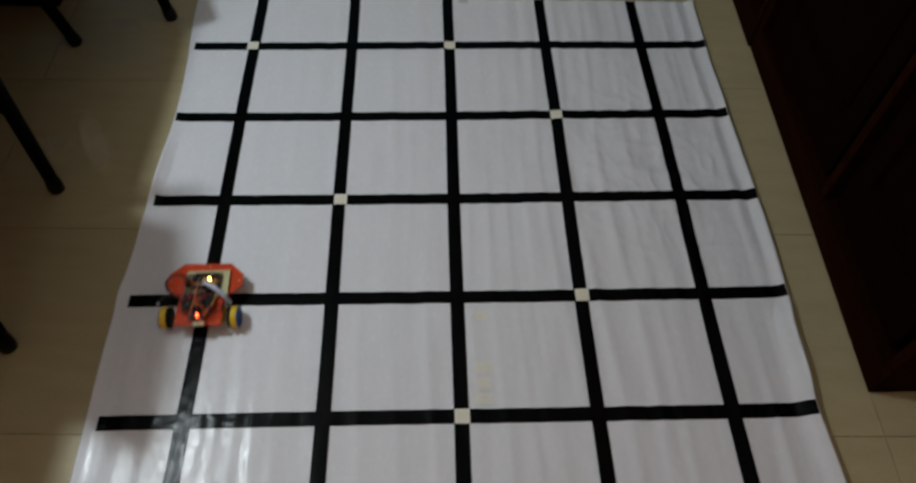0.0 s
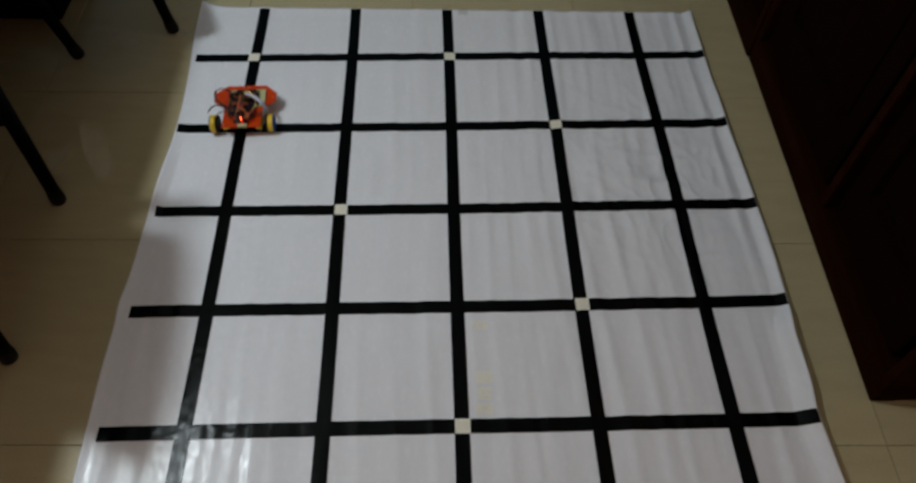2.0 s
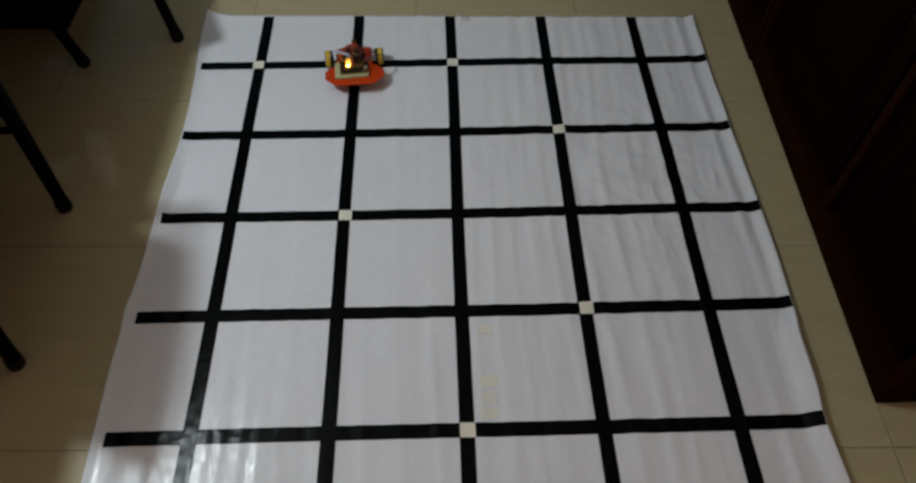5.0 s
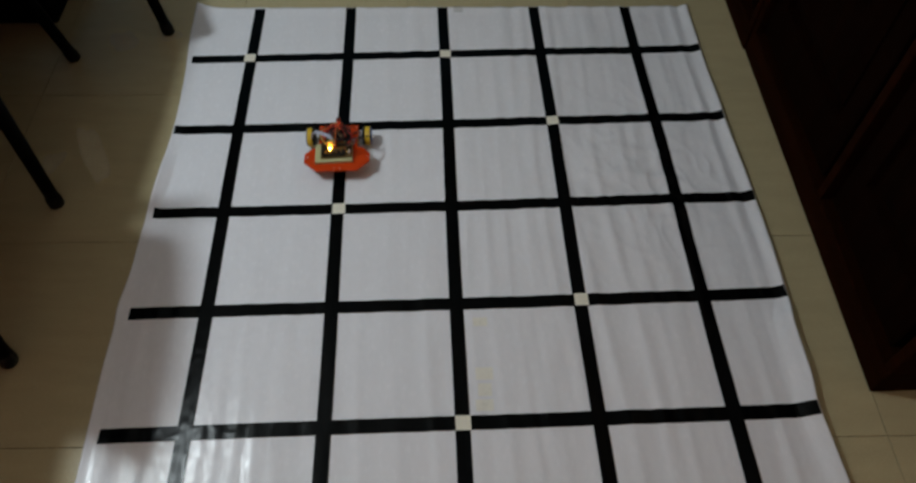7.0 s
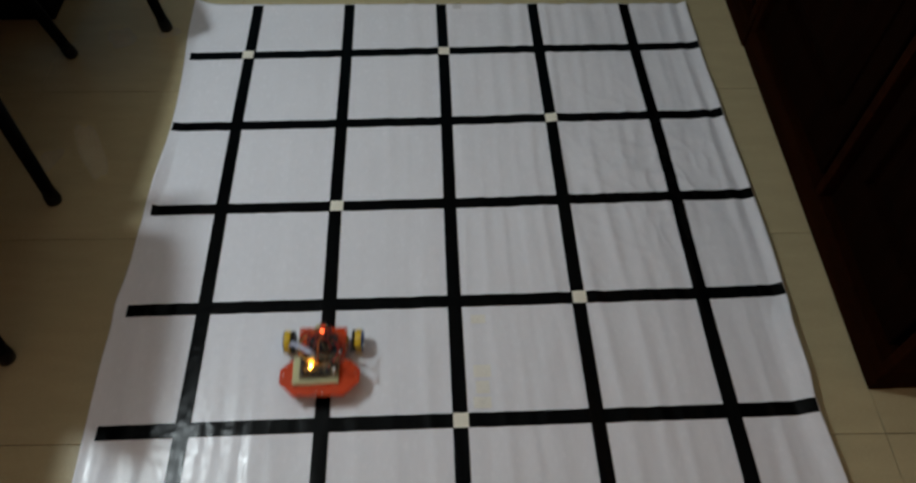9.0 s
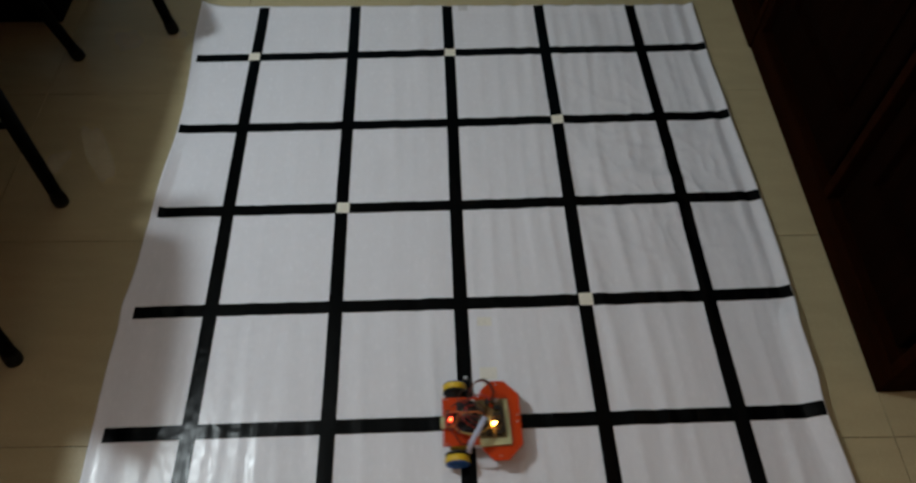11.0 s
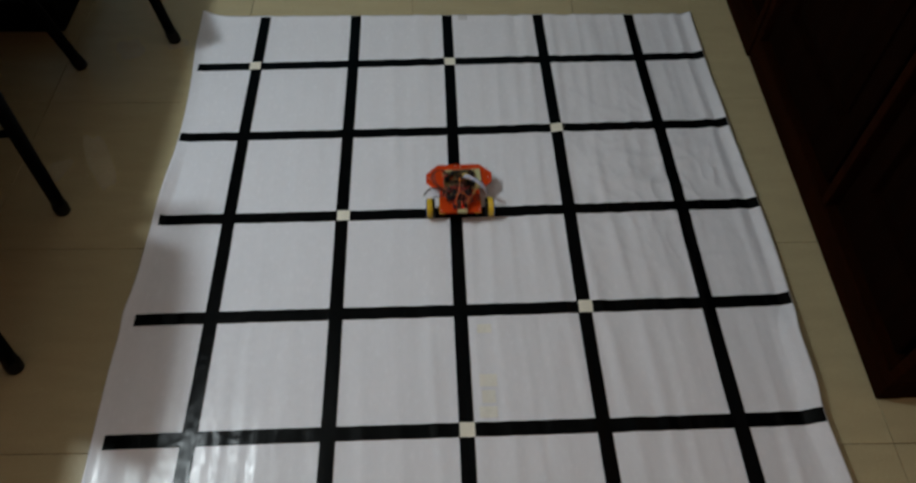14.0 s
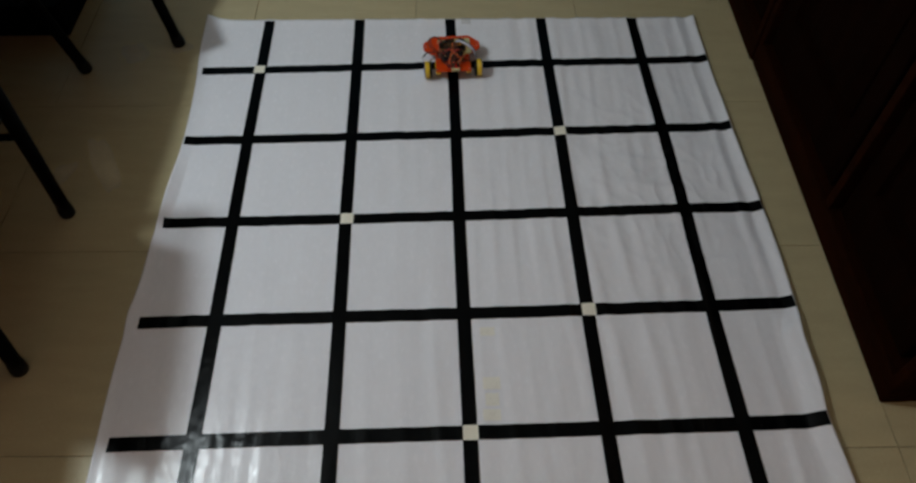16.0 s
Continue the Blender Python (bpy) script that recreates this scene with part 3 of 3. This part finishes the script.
    driver = part("driver_board", box(0.044, 0.030, 0.003, (0.0, -0.010, zc + 0.010), 0.0005), M_REDPCB, robot, "red motor driver board")
    for k in range(6):
        part("fin", box(0.0014, 0.012, 0.014, (-0.010 + k * 0.004, -0.002, zc + 0.0185), 0), M_BLACK, driver, "black heat sink fin")
    for x in (-0.016, 0.016):
        part("terminal", box(0.010, 0.009, 0.010, (x, -0.016, zc + 0.016), 0.0008), M_PCB if x < 0 else M_BLACK, driver)
    part("red_led", lathe([(0.0030, 0.0), (0.0038, 0.001), (0.0038, 0.006), (0.0026, 0.0086), (0.0004, 0.0094)], 14,
                          m=Matrix.Translation((0.001, -0.014, zc + 0.017)) @ pose(0, 0, 0, -35)), M_LED_R, driver, "glowing red light", smooth=True)
    # added strip that keeps the red LED dim from the rear
    part("red_shield", box(0.014, 0.003, 0.037, (-0.003, -0.0205, zc + 0.0295), 0.0006), M_WIRE["brown"], robot, "brown upright strip that hides the red light from behind")
    part("plug", box(0.028, 0.009, 0.009, (0.006, -0.031, zc + 0.009), 0.001), M_CREAM, robot, "cream plug at the rear edge")
    part("slide_switch", box(0.009, 0.014, 0.008, (-0.046, 0.040, zc + 0.008), 0.001), M_STEEL, robot, "metal slide switch")
    # the white flat cable that arches over one side
    part("flat_cable", ribbon([(0.004, 0.074, zc + 0.026), (0.014, 0.066, zc + 0.052), (0.032, 0.056, zc + 0.056), (0.054, 0.042, zc + 0.052), (0.072, 0.030, zc + 0.038), (0.080, 0.026, zc + 0.010)], 0.012, 0.0012),
         M_WHITE, robot, "pale arched flat cable", smooth=True)
    runs = (
        ("maroon", 0.0019, [(-0.032, 0.084, zc + 0.03), (-0.054, 0.086, zc + 0.056), (-0.073, 0.066, zc + 0.064), (-0.068, 0.042, zc + 0.052), (-0.042, 0.030, zc + 0.030)]),
        ("black", 0.0018, [(-0.028, 0.088, zc + 0.03), (-0.052, 0.092, zc + 0.050), (-0.078, 0.072, zc + 0.058), (-0.075, 0.046, zc + 0.046), (-0.044, 0.028, zc + 0.028)]),
        ("red", 0.0016, [(-0.022, 0.086, zc + 0.02), (-0.040, 0.076, zc + 0.044), (-0.048, 0.052, zc + 0.040), (-0.030, 0.020, zc + 0.034)]),
        ("yellow", 0.0016, [(0.024, 0.076, zc + 0.02), (0.044, 0.060, zc + 0.046), (0.048, 0.030, zc + 0.044), (0.032, 0.004, zc + 0.030), (0.012, -0.012, zc + 0.022)]),
        ("orange", 0.0018, [(0.004, 0.078, zc + 0.022), (0.001, 0.052, zc + 0.056), (-0.002, 0.020, zc + 0.050), (-0.012, -0.008, zc + 0.034), (-0.014, -0.018, zc + 0.018)]),
        ("orange", 0.0018, [(-0.010, 0.020, zc + 0.030), (0.004, 0.006, zc + 0.050), (0.024, -0.004, zc + 0.034), (0.020, -0.018, zc + 0.020)]),
        ("brown", 0.0014, [(-0.016, 0.076, zc + 0.02), (-0.024, 0.050, zc + 0.050), (-0.038, 0.014, zc + 0.036), (-0.030, -0.010, zc + 0.016)]),
        ("brown", 0.0016, [(-0.010, 0.014, zc + 0.030), (-0.040, 0.006, zc + 0.036), (-0.070, 0.018, zc + 0.018), (-0.082, 0.030, zc - 0.004)]),
        ("black", 0.0016, [(0.016, -0.016, zc + 0.022), (0.040, -0.006, zc + 0.024), (0.058, 0.012, zc + 0.010), (0.056, 0.030, zc + 0.004)]),
        ("red", 0.0016, [(0.010, -0.012, zc + 0.022), (0.034, 0.006, zc + 0.034), (0.052, 0.020, zc + 0.012), (0.054, 0.034, zc + 0.004)]),
        ("brown", 0.0018, [(-0.020, 0.046, zc + 0.030), (-0.006, 0.036, zc + 0.048), (0.014, 0.040, zc + 0.046), (0.026, 0.024, zc + 0.030)]),
        ("red", 0.0016, [(-0.028, 0.044, zc + 0.030), (-0.014, 0.024, zc + 0.050), (0.006, 0.026, zc + 0.044), (0.018, 0.048, zc + 0.030)]),
        ("maroon", 0.0018, [(-0.030, 0.018, zc + 0.030), (-0.010, 0.030, zc + 0.054), (0.012, 0.014, zc + 0.046), (0.016, -0.012, zc + 0.024)]),
        ("brown", 0.0020, [(0.022, 0.050, zc + 0.030), (0.010, 0.064, zc + 0.044), (-0.014, 0.058, zc + 0.042), (-0.026, 0.040, zc + 0.028)]),
        ("red", 0.0014, [(0.030, 0.046, zc + 0.028), (0.020, 0.020, zc + 0.052), (-0.004, 0.008, zc + 0.046), (-0.018, -0.014, zc + 0.020)]),
        ("maroon", 0.0016, [(0.010, 0.082, zc + 0.024), (0.012, 0.060, zc + 0.050), (0.008, 0.022, zc + 0.056), (0.004, -0.010, zc + 0.030)]),
        ("black", 0.0020, [(-0.044, 0.034, zc + 0.016), (-0.064, 0.042, zc + 0.026), (-0.086, 0.040, zc + 0.027), (-0.099, 0.033, zc + 0.020), (-0.105, 0.029, zc + 0.014)]),
    )
    for colour, r, pts in runs:
        part("wire", tube(pts, r, 6, 7), M_WIRE[colour], robot, colour + " wire", smooth=True)
    part("wire_tip", lathe([(0.0014, -0.0042), (0.0040, -0.0018), (0.0040, 0.0022), (0.0014, 0.0042)], 12, m=Matrix.Translation((-0.106, 0.028, zc + 0.012))),
         M_TIP, robot, "white end of the loose wire", smooth=True)
    return robot, wheels


floor = build_room()
build_light_patches(floor)
line_mat = build_mat()
build_cabinet(0.068, ((0, 0.030), (0.543, 0.572), (1.262, 1.291)), "dark mahogany cabinet with raised panels beside the mat")
build_cabinet(1.363, ((0, 0.030), (0.70, 0.73), (1.40, 1.43)), "dark mahogany cabinet with raised panels beside the mat", 0.006)
build_chair(((-1.166, 0.722), (-1.146, 0.208)), ((0.10, -0.065), (0.10, 0.05)), (-1, -0.02), "black dining chair with slender legs on the tiles", reach=(-0.048, 0.048))
build_chair(((-1.278, 1.366), (-0.979, 1.494)), ((-0.10, -0.13), (-0.10, 0.0)), (-0.37, 0.93), "black dining chair turned away from the mat", -0.01, 0.20)
build_table()
build_dark_block()
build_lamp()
robot, wheels = build_robot()
build_floor_tiles(floor)


# ---- what moves ----
def motions():
    rows = [
        (0.0, -0.664, 0.268, 90), (0.5, -0.662, 0.466, 91), (0.7, -0.663, 0.548, 91), (1.0, -0.664, 0.637, 91), (1.5, -0.661, 0.863, 91),
        (2.0, -0.658, 0.998, 91), (2.2, -0.661, 1.056, 91), (2.5, -0.666, 1.168, 90), (2.7, -0.665, 1.218, 90), (3.0, -0.664, 1.262, 90), (3.1, -0.668, 1.290, 88),
        (3.2, -0.672, 1.305, 66), (3.3, -0.667, 1.310, 36), (3.4, -0.664, 1.318, 8), (3.5, -0.650, 1.320, 5),
        (3.6, -0.621, 1.322, 5), (3.8, -0.548, 1.329, 4), (4.0, -0.484, 1.332, 4), (4.2, -0.430, 1.334, 0),
        (4.5, -0.352, 1.340, 0), (4.6, -0.337, 1.341, -2), (4.8, -0.337, 1.341, -45), (5.0, -0.337, 1.341, -86),
        (5.2, -0.337, 1.336, -90), (5.7, -0.337, 1.230, -90), (6.3, -0.337, 1.086, -90), (6.5, -0.334, 1.041, -90),
        (7.0, -0.341, 0.934, -90), (7.5, -0.338, 0.768, -90), (8.0, -0.338, 0.630, -90), (8.5, -0.337, 0.425, -90), (8.7, -0.337, 0.348, -90),
        (9.0, -0.338, 0.211, -91), (9.2, -0.337, 0.109, -90), (9.4, -0.337, 0.020, -90), (9.5, -0.337, -0.004, -88),
        (9.7, -0.337, -0.010, -45), (9.9, -0.337, -0.010, -6), (10.1, -0.330, -0.010, 0), (10.4, -0.240, -0.011, 0),
        (10.8, -0.090, -0.012, 0), (11.1, -0.006, -0.013, 1), (11.3, 0.004, -0.013, 6), (11.4, 0.008, -0.013, 10),
        (11.5, 0.008, -0.013, 29), (11.6, 0.018, -0.010, 64), (11.7, 0.020, -0.006, 92), (11.8, 0.020, 0.000, 104),
        (12.0, 0.019, 0.003, 103.5), (12.2, 0.017, 0.008, 101), (12.3, 0.016, 0.016, 100), (12.4, 0.012, 0.050, 96),
        (12.5, 0.006, 0.078, 94), (12.7, 0.006, 0.155, 90), (13.0, 0.007, 0.262, 89), (13.5, 0.009, 0.489, 90),
        (14.0, 0.012, 0.666, 90), (14.5, 0.006, 0.810, 88), (15.0, 0.004, 0.962, 90), (15.3, 0.003, 1.116, 90), (15.5, 0.003, 1.200, 90),
        (16.0, 0.002, 1.290, 92),
    ]
    ground = 0.0062
    walk(robot, [(t, pose(x, y, ground, 0, 0, h - 90)) for t, x, y, h in rows])
    # the wheels roll by the way that each of them goes over the mat
    times = np.arange(0, 161) / 10
    key = np.array(rows)
    x, y, h = (np.interp(times, key[:, 0], key[:, k]) for k in (1, 2, 3))
    for wheel, side in zip(wheels, (-1, 1)):
        turn, out = 0.0, []
        for k, t in enumerate(times):
            if k:
                a = radians((h[k] + h[k - 1]) / 2)
                ahead = (x[k] - x[k - 1]) * math.cos(a) + (y[k] - y[k - 1]) * math.sin(a)
                ahead += side * 0.086 * radians(h[k] - h[k - 1])
                turn -= math.degrees(ahead / WHEEL_R)
            out.append((float(t), pose(side * 0.086, 0, WHEEL_R, turn)))
        walk(wheel, out)


motions()
